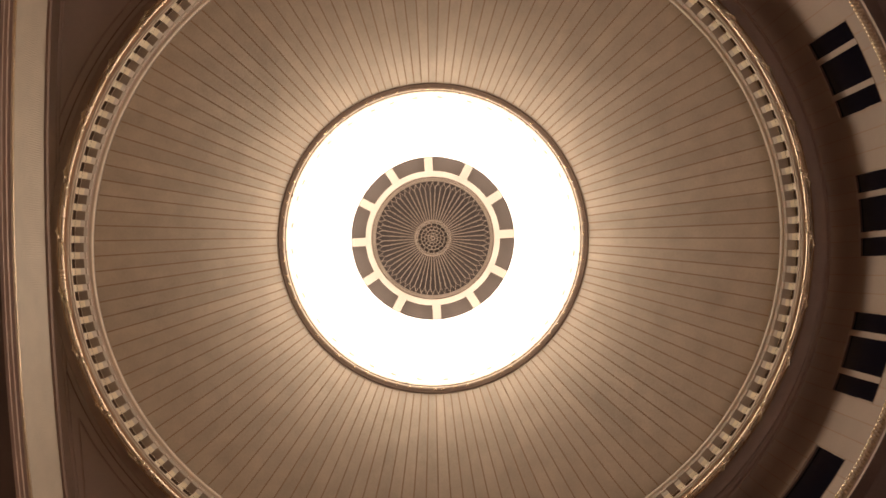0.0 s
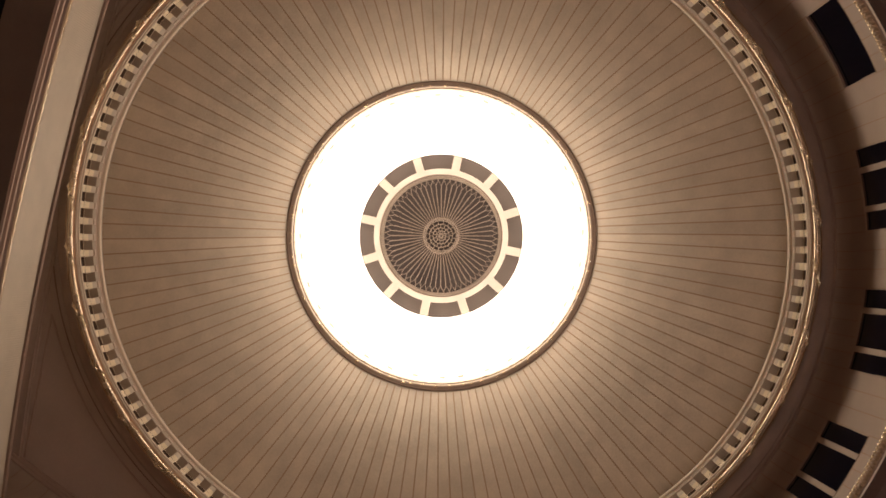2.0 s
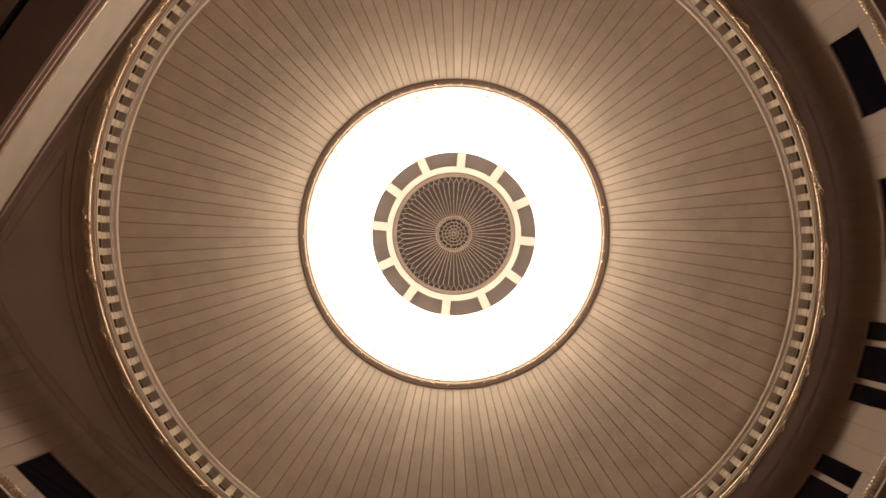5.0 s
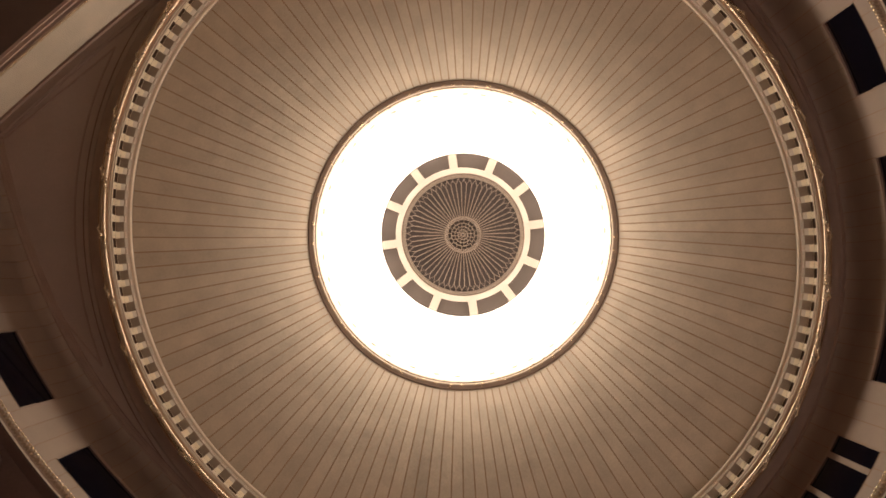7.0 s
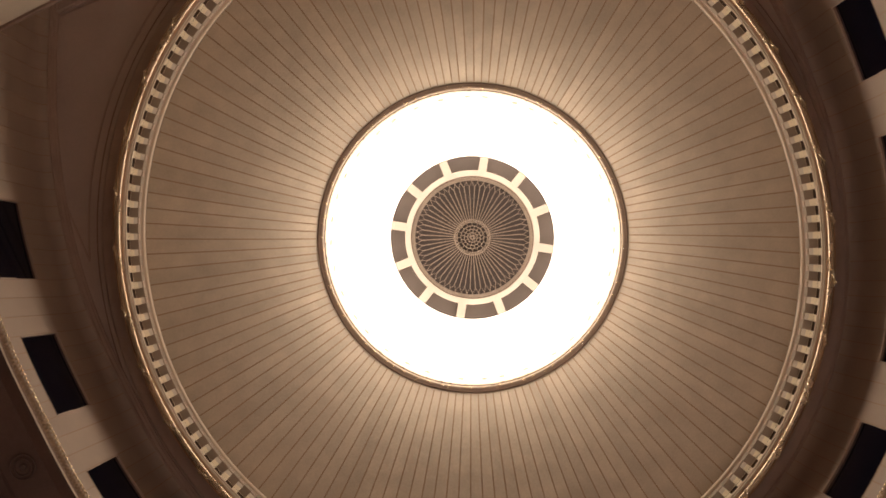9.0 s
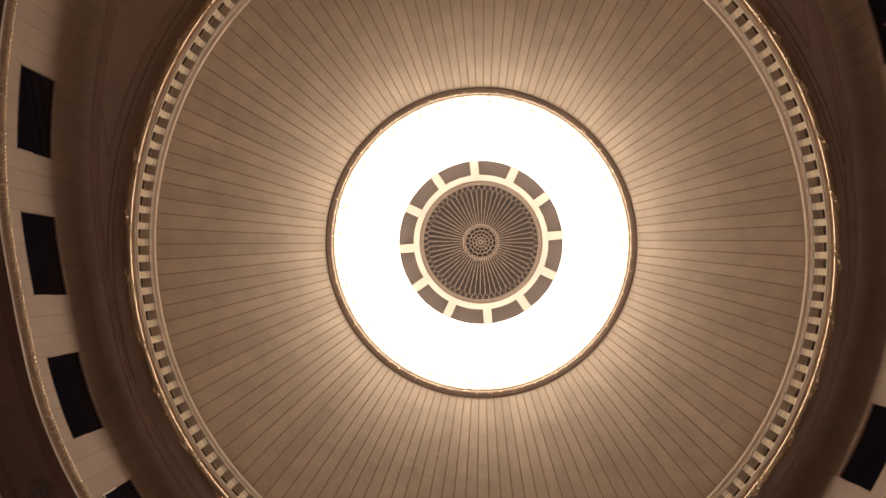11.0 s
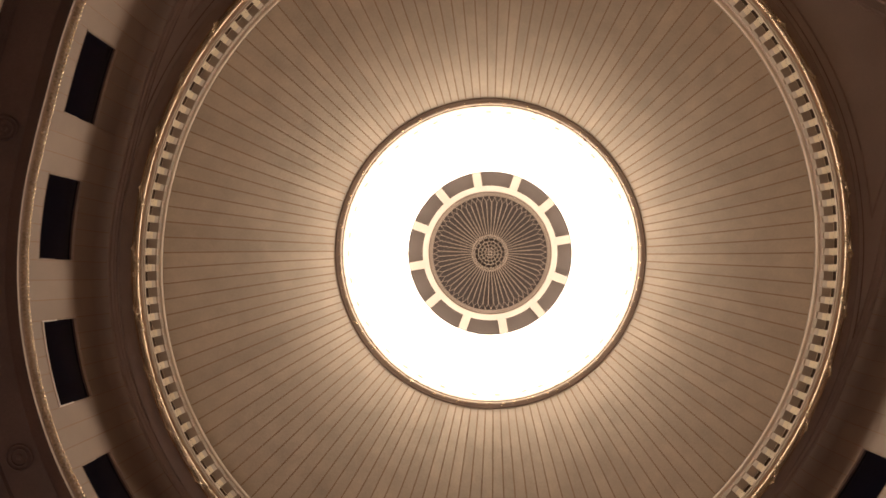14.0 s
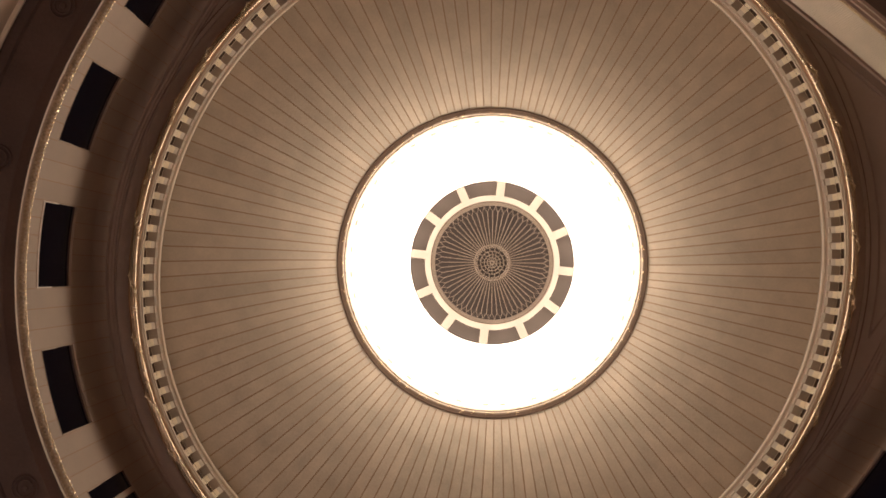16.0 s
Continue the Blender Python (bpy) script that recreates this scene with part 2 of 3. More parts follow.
# crease shadow between cove and ceiling, added as a dark strip
part("cove_line", lathe("cove_line", [(5.855, 13.845), (5.859, 13.830), (5.871, 13.829), (5.877, 13.845)], M_UMBER), cornice, "thin dark strip for the shaded crease round the cove")


def ellipse_dir(a, r):
    s = squeeze(r)
    p = Vector((r * s * math.cos(a) + shift(r)[0], r * math.sin(a) + shift(r)[1], 0))
    tan = Vector((-r * s * math.sin(a), r * math.cos(a), 0)).normalized()
    return p, tan, Vector((tan.y, -tan.x, 0))


dv, df = [], []
add_box(dv, df, Matrix.Identity(4), 0.066, 0.066, 0.058)
# dentils coloured darker than the face, for their unlit undersides
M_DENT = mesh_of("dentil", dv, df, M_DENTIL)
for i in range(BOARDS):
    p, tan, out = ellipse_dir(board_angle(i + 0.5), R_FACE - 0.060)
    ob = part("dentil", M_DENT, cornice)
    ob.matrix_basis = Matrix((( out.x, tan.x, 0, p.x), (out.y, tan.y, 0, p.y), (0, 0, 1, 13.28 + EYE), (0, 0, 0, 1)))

sv, sf = [], []
add_box(sv, sf, Matrix.Identity(4), 0.046, 0.05, 0.055)
# spacers share the bright cream that stands for lit faces
M_SPACER = mesh_of("spacer", sv, sf, M_FACE)
for i in range(BOARDS):
    p, tan, out = ellipse_dir(board_angle(i), R_FACE + 0.048)
    ob = part("spacer", M_SPACER, cornice)
    ob.matrix_basis = Matrix(((out.x, tan.x, 0, p.x), (out.y, tan.y, 0, p.y), (0, 0, 1, 13.147 + EYE), (0, 0, 0, 1)))

RIBBONS = 38
rv, rf = [], []
for off in (-0.022, 0.022):
    pts = []
    for k in range(11):
        t = k / 10
        ang = -1.9 + 3.8 * t
        c = Vector((0.045 * math.sin(ang), (t - 0.5) * 0.17 + off, -0.045 * math.cos(ang)))
        pts.append((c, Vector((-0.3, 0.95, 0.0)), Vector((math.sin(ang), 0, -math.cos(ang)))))
    add_strip(rv, rf, pts, 0.016, 0.008)
rng = random.Random(3)
lv, lf = [], []
for sgn in (-1, 1):
    for k in range(15):
        y = 0.008 + 0.0125 * k
        add_blob(lv, lf, pose(sgn * (0.010 + 0.29 * y) + rng.uniform(-0.022, 0.022), sgn * y + rng.uniform(-0.012, 0.012), -0.058 + 0.14 * y, rng.uniform(-30, 30), 0, rng.uniform(-60, 60)), rng.uniform(0.008, 0.014), rng.uniform(0.012, 0.022), 0.013)
M_RIB = mesh_of("ribbon_knot", rv, rf, M_GOLD_OLD, True)
M_LEAVES = mesh_of("leaves", lv, lf, M_ROPE, True)
for i in range(RIBBONS):
    p, tan, out = ellipse_dir(board_angle((i - 0.026) / RIBBONS * BOARDS + 0.471), R_GILT)
    ob = part("ribbon_knot", M_RIB, cornice)
    ob.matrix_basis = Matrix(((out.x, tan.x, 0, p.x), (out.y, tan.y, 0, p.y), (0, 0, 1, 12.93 + EYE), (0, 0, 0, 1))) @ Matrix.Diagonal((0.95, 1.05, 0.95, 1))
    part("leaves", M_LEAVES, ob, "bright gilded leaves")

# ---------------------------------------------------------------- the light
NEAR = Matrix.Translation((0, 0, EYE * (1 - IN))) @ Matrix.Scale(IN, 4)   # the light hangs a little lower and is that much smaller
rim = thing("oculus_rim", "dark brown ring moulding with a gilded bead round the light", "moulding", kind="structure")
rim.matrix_basis = NEAR
part("rim_moulding", lathe("rim_moulding", [(2.64, 15.66), (2.602, 15.60), (2.595, 15.575), (2.575, 15.562), (2.553, 15.566), (2.545, 15.556), (2.512, 15.556), (2.50, 15.575), (2.50, 15.80)], M_BRONZE, oval=1.0), rim)
part("light_fillet", ring_tube("light_fillet", 2.497, 15.575, 0.009, M_CREAM, oval=1.0), rim)
part("bead", ring_tube("bead", 2.474, 15.58, 0.009, M_CLASPS, oval=1.0), rim, "thin bronze bead")
part("inner_lip", lathe("inner_lip", [(2.50, 15.595), (2.47, 15.60), (2.455, 15.61), (2.452, 15.64), (2.452, 15.80)], M_CREAM, oval=1.0), rim)
cv, cf = [], []
add_blob(cv, cf, pose(0, 0, 0), 0.022, 0.05, 0.018)
for s in (-1, 1):
    add_blob(cv, cf, pose(0.008, s * 0.055, 0.004, 0, 0, s * 20), 0.012, 0.03, 0.012)
    add_blob(cv, cf, pose(0.018, s * 0.03, -0.006, 0, 0, s * -35), 0.01, 0.022, 0.01)
M_CLASP = mesh_of("leaf_clasp", cv, cf, M_CLASPS, True)
rng = random.Random(8)
for i in range(72):
    a = 2 * math.pi * (i + 0.2 + rng.uniform(-0.22, 0.22)) / 72
    r = 2.468 + rng.uniform(-0.010, 0.006)
    ob = part("leaf_clasp", M_CLASP, rim)
    ob.matrix_basis = Matrix.Translation((r * math.cos(a), r * math.sin(a), 15.57 + EYE)) @ pose(0, 0, 0, 0, 0, math.degrees(a) + rng.uniform(-14, 14)) @ Matrix.Diagonal((rng.uniform(0.25, 0.6), rng.uniform(0.25, 0.55), 0.6, 1))

lv, lf = [], []
add_blob(lv, lf, pose(0, 0, 0, 0, 0, 25), 0.010, 0.022, 0.010)
add_blob(lv, lf, pose(0.012, 0.03, 0, 0, 0, -30), 0.008, 0.016, 0.009)
M_SPRIG = mesh_of("gilt_sprig", lv, lf, M_ROPE, True)
for i in range(80):
    a = 2 * math.pi * (i + rng.uniform(-0.3, 0.3)) / 80
    r = 2.508 + rng.uniform(-0.014, 0.016)
    ob = part("gilt_sprig", M_SPRIG, rim, "small gilded sprig" if i == 0 else "")
    ob.matrix_basis = Matrix.Translation((r * math.cos(a), r * math.sin(a), 15.547 + EYE)) @ pose(0, 0, 0, 0, 0, math.degrees(a) + rng.uniform(-40, 40)) @ Matrix.Diagonal((rng.uniform(0.7, 1.5), rng.uniform(0.7, 1.5), 1, 1))

lamp = thing("ring_light", "large luminous white glass ring glowing in the dome", "ceiling light")
lamp.matrix_basis = NEAR
prof = [(2.450, 15.66), (2.42, 15.67), (2.34, 15.69), (2.26, 15.68), (2.19, 15.60), (2.13, 15.44), (2.09, 15.22), (2.06, 14.96), (2.03, 14.66)]
for k in range(9):
    a = radians(10 + 160 * k / 8)
    prof.append((1.81 + 0.20 * math.cos(a), 14.60 - 0.17 * math.sin(a)))
prof += [(1.57, 14.85), (1.49, 15.25), (1.42, 15.55), (1.385, 15.62), (1.385, 15.78)]
part("glass_edge", lathe("glass_edge", prof[:3], M_GLOW_EDGE, oval=1.0), lamp, "dimmer cream edge of the glass")
part("glass_ring", lathe("glass_ring", prof[2:], M_GLOW, oval=1.0), lamp, "glowing opal glass")
kv, kf = [], []
add_box(kv, kf, Matrix.Identity(4), 0.013, 0.046, 0.006)
M_CLIP = mesh_of("glass_clip", kv, kf, M_TAN)
for i in range(36):
    a = 2 * math.pi * (i + rng.uniform(-0.2, 0.2)) / 36
    ob = part("glass_clip", M_CLIP, lamp, "pale tan clip" if i == 0 else "")
    ob.matrix_basis = Matrix.Translation((2.378 * math.cos(a), 2.378 * math.sin(a), 15.662 + EYE)) @ pose(0, 0, 0, 0, 0, math.degrees(a) + rng.uniform(-8, 8))
part("lamp_back", lathe("lamp_back", [(2.50, 15.80), (2.50, 16.1), (0.02, 16.3)], M_DARK, oval=1.0), lamp)

# ---------------------------------------------------------------- ventilator wheel in the middle of the light
Z_W = 15.70
Q = 0.917            # size of the wheel
PHI = radians(2.08)
wheel = thing("ceiling_ventilator", "round pierced ventilator wheel with cream spokes inside the light", "ventilator")
wheel.matrix_basis = NEAR
for i in range(12):
    a = PHI + 2 * math.pi * i / 12
    verts, faces = [], []
    n = 6
    for k in range(n + 1):
        b = a + 2 * math.pi / 12 * k / n
        for r, z in ((1.21 * Q, Z_W + 0.03), (1.515 * Q, Z_W + 0.03)):
            verts.append((r * math.cos(b), r * math.sin(b), z + EYE))
    for k in range(n):
        faces.append((2 * k, 2 * k + 1, 2 * k + 3, 2 * k + 2))
    part("panel", mesh_of("panel", verts, faces, M_PANEL), wheel, "grey-brown panel" if i == 0 else "")
    sv, sf = [], []
    m = pose(0, 0, 0, 0, 0, math.degrees(a))
    add_box(sv, sf, m @ Matrix.Translation((1.36 * Q, 0, Z_W + EYE + 0.006)), 0.155 * Q, 0.069, 0.03)
    add_box(sv, sf, m @ Matrix.Translation((1.36 * Q, 0.05, Z_W + EYE - 0.028)), 0.155 * Q, 0.014, 0.012)
    add_box(sv, sf, m @ Matrix.Translation((1.36 * Q, -0.05, Z_W + EYE - 0.028)), 0.155 * Q, 0.014, 0.012)
    part("spoke", mesh_of("spoke", sv, sf, M_SPOKE), wheel, "cream spoke" if i == 0 else "")
part("cream_ring", lathe("cream_ring", [(1.235 * Q, Z_W + 0.05), (1.235 * Q, Z_W - 0.012), (1.228 * Q, Z_W - 0.02), (1.135 * Q, Z_W - 0.02), (1.128 * Q, Z_W - 0.012), (1.125 * Q, Z_W + 0.03)], M_SPOKE, oval=1.0, n=96), wheel)
part("dark_groove", lathe("dark_groove", [(1.127 * Q, Z_W + 0.02), (1.112 * Q, Z_W + 0.03)], M_CLASPS, oval=1.0, n=96), wheel)
part("tan_ring", lathe("tan_ring", [(1.113 * Q, Z_W + 0.035), (1.11 * Q, Z_W + 0.005), (1.10 * Q, Z_W - 0.008), (1.088 * Q, Z_W), (1.083 * Q, Z_W + 0.035), (1.073 * Q, Z_W + 0.035), (1.068 * Q, Z_W + 0.01), (1.055 * Q, Z_W + 0.01), (1.05 * Q, Z_W + 0.04)], M_GRILLE, oval=1.0, n=96), wheel)
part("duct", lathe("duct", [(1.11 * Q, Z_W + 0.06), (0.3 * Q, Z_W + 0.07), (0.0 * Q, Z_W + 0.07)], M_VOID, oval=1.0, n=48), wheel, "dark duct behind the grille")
BARS = 60
for i in range(BARS):
    a = PHI + 2 * math.pi * i / BARS
    bv, bf = [], []
    m = pose(0, 0, 0, 0, 0, math.degrees(a))
    add_box(bv, bf, m @ Matrix.Translation((0.625 * Q, 0, Z_W + EYE + 0.02)), 0.315 * Q, 0.0058, 0.015)
    up = Vector((0, 0, -1))
    for s in (-1, 1):
        pts = []
        for k in range(5):
            t = k / 4
            b = s * (math.pi / BARS) * math.sin(t * math.pi / 2)
            r = (0.935 + 0.12 * t) * Q
            pts.append((m @ Vector((r * math.cos(b), r * math.sin(b), Z_W + EYE + 0.03)), m.to_3x3() @ Vector((0, 1, 0)), up))
        add_strip(bv, bf, pts, 0.0085, 0.022)
    part("grille_bar", mesh_of("grille_bar", bv, bf, M_GRILLE), wheel)
for r, w in ((0.325, 0.010), (0.300, 0.005), (0.280, 0.006), (0.212, 0.006), (0.148, 0.006), (0.09, 0.006), (0.03, 0.010)):
    r *= Q
    part("rosette_ring", lathe("rosette_ring", [(r + w, Z_W + 0.04), (r + w * 0.8, Z_W), (r - w * 0.8, Z_W), (r - w, Z_W + 0.04)], M_GRILLE, oval=1.0, n=64), wheel)
for n, r0, r1, ph in ((16, 0.212, 0.281, 0), (16, 0.148, 0.212, 0.5), (12, 0.09, 0.148, 0), (12, 0.03, 0.09, 0.5)):
    for i in range(n):
        bv, bf = [], []
        add_box(bv, bf, pose(0, 0, 0, 0, 0, 360 * (i + ph) / n) @ Matrix.Translation(((r0 + r1) / 2 * Q, 0, Z_W + EYE + 0.02)), (r1 - r0) / 2 * Q, 0.0052, 0.015)
        part("rosette_bar", mesh_of("rosette_bar", bv, bf, M_GRILLE), wheel)

# ---------------------------------------------------------------- hall: plan of the drum wall
CX, CY = 0.105, -0.184  # middle of the half oval at the back
R_X, R_Y = 5.636, 5.773
Y_STAGE = 5.03        # face of the beam over the stage
Y_BACK = 5.95         # wall behind the beam
Z_CEIL = 13.84
Z_LEDGE = 11.16
SIDE = 5.95           # depth of the bowed sides


def soft_step(x):
    x = min(max(x, 0), 1)
    return x * x * (3 - 2 * x)


def side_x(v):
    """How far a side bows out, v metres in front of the half oval."""
    return 0.085 * soft_step((v + 0.6) / 1.7) if v < 1.1 else 0.085 - 0.055 * (v - 1.1) ** 2


PLAN = [Vector((CX + R_X + side_x(SIDE * (1 - i / 120)), CY + SIDE * (1 - i / 120), 0)) for i in range(120)]
for _i in range(481):
    _x, _y = R_X * math.cos(math.pi * _i / 480), R_Y * math.sin(math.pi * _i / 480)
    _out = side_x(-_y) if _x > 0 else -side_x(-_y) - 0.09 * soft_step(1 - _y / 2.4)      # one side bows out more
    PLAN.append(Vector((CX + _x + _out, CY - _y, 0)))
PLAN += [Vector((CX - R_X - 0.09 - side_x(SIDE * i / 120), CY + SIDE * i / 120, 0)) for i in range(1, 121)]
ALONG = [0.0]
for _i in range(1, len(PLAN)):
    ALONG.append(ALONG[-1] + (PLAN[_i] - PLAN[_i - 1]).length)
S_ZERO = ALONG[120]
ALONG = [v - S_ZERO for v in ALONG]
ARC_LEN = ALONG[600]


def wall_at(s):
    """Plan point and outward normal of the drum wall at arc length s from where the half oval starts."""
    i = min(max(int(np.searchsorted(ALONG, s)) - 1, 0), len(PLAN) - 2)
    p = PLAN[i].lerp(PLAN[i + 1], (s - ALONG[i]) / (ALONG[i + 1] - ALONG[i]))
    a, b = PLAN[max(i - 1, 0)], PLAN[min(i + 2, len(PLAN) - 1)]
    d = (b - a).normalized()
    return p, Vector((-d.y, d.x, 0))


def wall_sheet(name, s0, s1, prof, mat, step=0.12, smooth=True, closed=False):
    """Sweep (outward offset, height) pairs along the drum wall."""
    n = max(1, int(math.ceil((s1 - s0) / step)))
    verts, faces = [], []
    m = len(prof)
    for i in range(n + 1):
        p, nn = wall_at(s0 + (s1 - s0) * i / n)
        for o, z in prof:
            q = p + nn * o
            verts.append((q.x, q.y, z + EYE))
    for i in range(n):
        for k in range(m if closed else m - 1):
            k2 = (k + 1) % m
            faces.append((i * m + k, i * m + k2, (i + 1) * m + k2, (i + 1) * m + k))
    if closed:
        faces.append(tuple(range(m)))
        faces.append(tuple(n * m + k for k in reversed(range(m))))
    return mesh_of(name, verts, faces, mat, smooth)


S_A, S_B = ALONG[0], ALONG[-1]
Z_WB, Z_WT = 11.70, 13.04
Z_PLAIN = 12.70       # head of the windows without posts
PITCH = 1.880
WINDOWS = []
for k in range(-1, 12):
    c = PITCH * k - 0.640 + 0.09 * min(max(k - 6, 0), 3) + (0.05 if k == 6 else 0.03 if k == 7 else 0.0)
    half = 0.572 if 4 <= k <= 6 else 0.557
    WINDOWS.append((c - half, c + half, 4 <= k <= 6))
HEADS = [Z_WT if w[2] else Z_PLAIN + (0.09 if i < 4 else 0.0) for i, w in enumerate(WINDOWS)]     # the first four stand a little taller

# solid drum wall behind the boards, with real openings
THICK = 0.34
drum = thing("wall_drum", "curved cream boarded wall with dark window openings under the dome", "wall", kind="structure")
cuts = [S_A] + [v for w in WINDOWS for v in w[:2]] + [S_B]
for i in range(0, len(cuts), 2):
    part("wall_pier", wall_sheet("wall_pier", cuts[i], cuts[i + 1], [(0.010, Z_WB), (0.010, Z_WT), (THICK, Z_WT), (THICK, Z_WB)], M_JOINT, closed=True, smooth=False), drum)
part("wall_base", wall_sheet("wall_base", S_A, S_B, [(0.010, Z_LEDGE - 0.04), (0.010, Z_WB - 0.002), (THICK, Z_WB - 0.002), (THICK, Z_LEDGE - 0.04)], M_JOINT, closed=True, smooth=False), drum)
part("wall_head", wall_sheet("wall_head", S_A, S_B, [(0.010, Z_WT + 0.002), (0.010, Z_CEIL + 0.1), (THICK, Z_CEIL + 0.1), (THICK, Z_WT + 0.002)], M_JOINT, closed=True, smooth=False), drum)

for k, (s0, s1, posts) in enumerate(WINDOWS):
    zt = HEADS[k]
    if not posts:
        part("wall_head", wall_sheet("wall_head", s0, s1, [(0.010, zt + 0.001), (0.010, Z_WT), (THICK, Z_WT), (THICK, zt + 0.001)], M_JOINT, closed=True, smooth=False), drum)
    win = thing("window_%d" % (k + 1), ("dark window with two cream posts in the curved wall" if posts else "dark unlit window with a glint coloured white along its edges" if k == 3 else "dark unlit window with a thin pale frame in the curved wall"), "window", kind="structure")
    # the head's downward face takes a browner colour in place of shade
    part("reveal", wall_sheet("reveal", s0 + 0.001, s1 - 0.001, [(0.004, zt - 0.012), (THICK, zt - 0.012), (THICK, zt - 0.001), (0.004, zt - 0.001)], M_BROWN, closed=True, smooth=False), win, "head coloured browner than the wall for its shade")
    for sa, sb in ((s0 + 0.001, s0 + 0.013), (s1 - 0.013, s1 - 0.001)):
        part("jamb", wall_sheet("jamb", sa, sb, [(0.004, Z_WB), (THICK, Z_WB), (THICK, zt - 0.012), (0.004, zt - 0.012)], M_WALL, closed=True, smooth=False), win)
    part("sill", wall_sheet("sill", s0 + 0.013, s1 - 0.013, [(-0.004, Z_WB - 0.01), (THICK, Z_WB - 0.01), (THICK, Z_WB + 0.012), (-0.004, Z_WB + 0.012)], M_FRAME, closed=True, smooth=False), win, "pale sill edge")
    d0 = 0.032 if posts else 0.05
    # the glint on this window's frame is coloured in as white edges
    white = k == 3
    for sa, sb in ((s0 + 0.001, s0 + 0.020), (s1 - 0.020, s1 - 0.001)):
        part("edge_bead", wall_sheet("edge_bead", sa, sb, [(-0.006, Z_WB + 0.012), (0.0035, Z_WB + 0.012), (0.0035, Z_WB + 0.45), (-0.006, Z_WB + 0.45)], M_WHITE if white else M_WALL, closed=True, smooth=False), win, "white edge put in for a glint" if white else "")
    if white:
        part("edge_bead", wall_sheet("edge_bead", s0 + 0.02, s1 - 0.02, [(-0.010, Z_WB + 0.013), (d0 - 0.021, Z_WB + 0.013), (d0 - 0.021, Z_WB + 0.034), (-0.010, Z_WB + 0.034)], M_WHITE, closed=True, smooth=False), win, "white edge put in for a glint")
    part("pane", wall_sheet("pane", s0 + 0.013, s1 - 0.013, [(d0, Z_WB + 0.012), (d0, zt - 0.012), (d0 + 0.012, zt - 0.012), (d0 + 0.012, Z_WB + 0.012)], M_GLASS, closed=True, smooth=False), win, "black glass")
    for za, zb in ((Z_WB + 0.012, Z_WB + 0.035), (zt - 0.03, zt - 0.012)):
        part("window_frame", wall_sheet("window_frame", s0 + 0.013, s1 - 0.013, [(d0 - 0.02, za), (d0 - 0.02, zb), (d0, zb), (d0, za)], M_DARK, closed=True, smooth=False), win)
    if posts:
        for f in (0.265, 0.735):
            c = s0 + (s1 - s0) * f
            part("post", wall_sheet("post", c - 0.04, c + 0.04, [(0.002, Z_WB + 0.012), (0.031, Z_WB + 0.012), (0.031, zt - 0.012), (0.002, zt - 0.012)], M_WALL, closed=True, smooth=False), win, "cream post")

# ledge with a gilded rope at the foot of the drum
ledge = thing("cornice_ledge", "dark ledge edged with a gilded rope moulding below the windows", "cornice", kind="structure")
part("ledge_top", wall_sheet("ledge_top", S_A, S_B, [(0.02, Z_LEDGE + 0.10), (-0.03, Z_LEDGE + 0.085), (-0.05, Z_LEDGE + 0.05)], M_CREAM), ledge)
part("ledge_edge", wall_sheet("ledge_edge", S_A, S_B, [(-0.05, Z_LEDGE + 0.06), (-0.055, Z_LEDGE + 0.01), (-0.03, Z_LEDGE - 0.02), (-0.012, Z_LEDGE - 0.025), (-0.008, Z_LEDGE - 0.035)], M_BROWN), ledge)
part("ledge_fillet", wall_sheet("ledge_fillet", S_A, S_B, [(-0.010, Z_LEDGE - 0.034), (-0.020, Z_LEDGE - 0.104), (-0.036, Z_LEDGE - 0.106), (-0.044, Z_LEDGE - 0.112), (-0.042, Z_LEDGE - 0.120), (-0.030, Z_LEDGE - 0.127)], M_WHITE), ledge, "thin pale fillet")
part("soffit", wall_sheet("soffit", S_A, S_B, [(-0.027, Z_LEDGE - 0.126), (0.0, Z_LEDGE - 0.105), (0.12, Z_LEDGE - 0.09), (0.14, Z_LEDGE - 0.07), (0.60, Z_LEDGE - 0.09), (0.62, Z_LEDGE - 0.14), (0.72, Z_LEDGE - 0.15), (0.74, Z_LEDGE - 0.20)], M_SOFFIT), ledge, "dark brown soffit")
part("lower_trim", wall_sheet("lower_trim", S_A, S_B, [(0.74, Z_LEDGE - 0.20), (0.71, Z_LEDGE - 0.22), (0.71, Z_LEDGE - 0.25), (0.75, Z_LEDGE - 0.28)], M_CREAM), ledge, "pale lower moulding")
bv, bf = [], []
cv, cf = [], []
n_beads = int((S_B - S_A) / 0.052)
for i in range(n_beads):
    s = S_A + (i + 0.5) * (S_B - S_A) / n_beads
    p, nn = wall_at(s)
    tan = Vector((-nn.y, nn.x, 0))
    q = p + nn * -0.046
    m = Matrix(((nn.x, tan.x, 0, q.x), (nn.y, tan.y, 0, q.y), (0, 0, 1, Z_LEDGE + 0.004 + EYE), (0, 0, 0, 1)))
    add_blob(bv, bf, m @ pose(0, 0, 0, 38, 0, 0), 0.034, 0.027, 0.040, 8, 5)
    q = p + nn * -0.088
    m = Matrix(((nn.x, tan.x, 0, q.x), (nn.y, tan.y, 0, q.y), (0, 0, 1, Z_LEDGE + 0.025 + EYE), (0, 0, 0, 1)))
    add_blob(cv, cf, m, 0.018, 0.024, 0.022, 8, 6)
part("gilded_rope", mesh_of("gilded_rope", bv, bf, M_GOLD_OLD, True), ledge, "dull gilded rope moulding", kind="stuff")
part("bead_row", mesh_of("bead_row", cv, cf, M_ROPE, True), ledge, "bright gilded beads", kind="stuff")

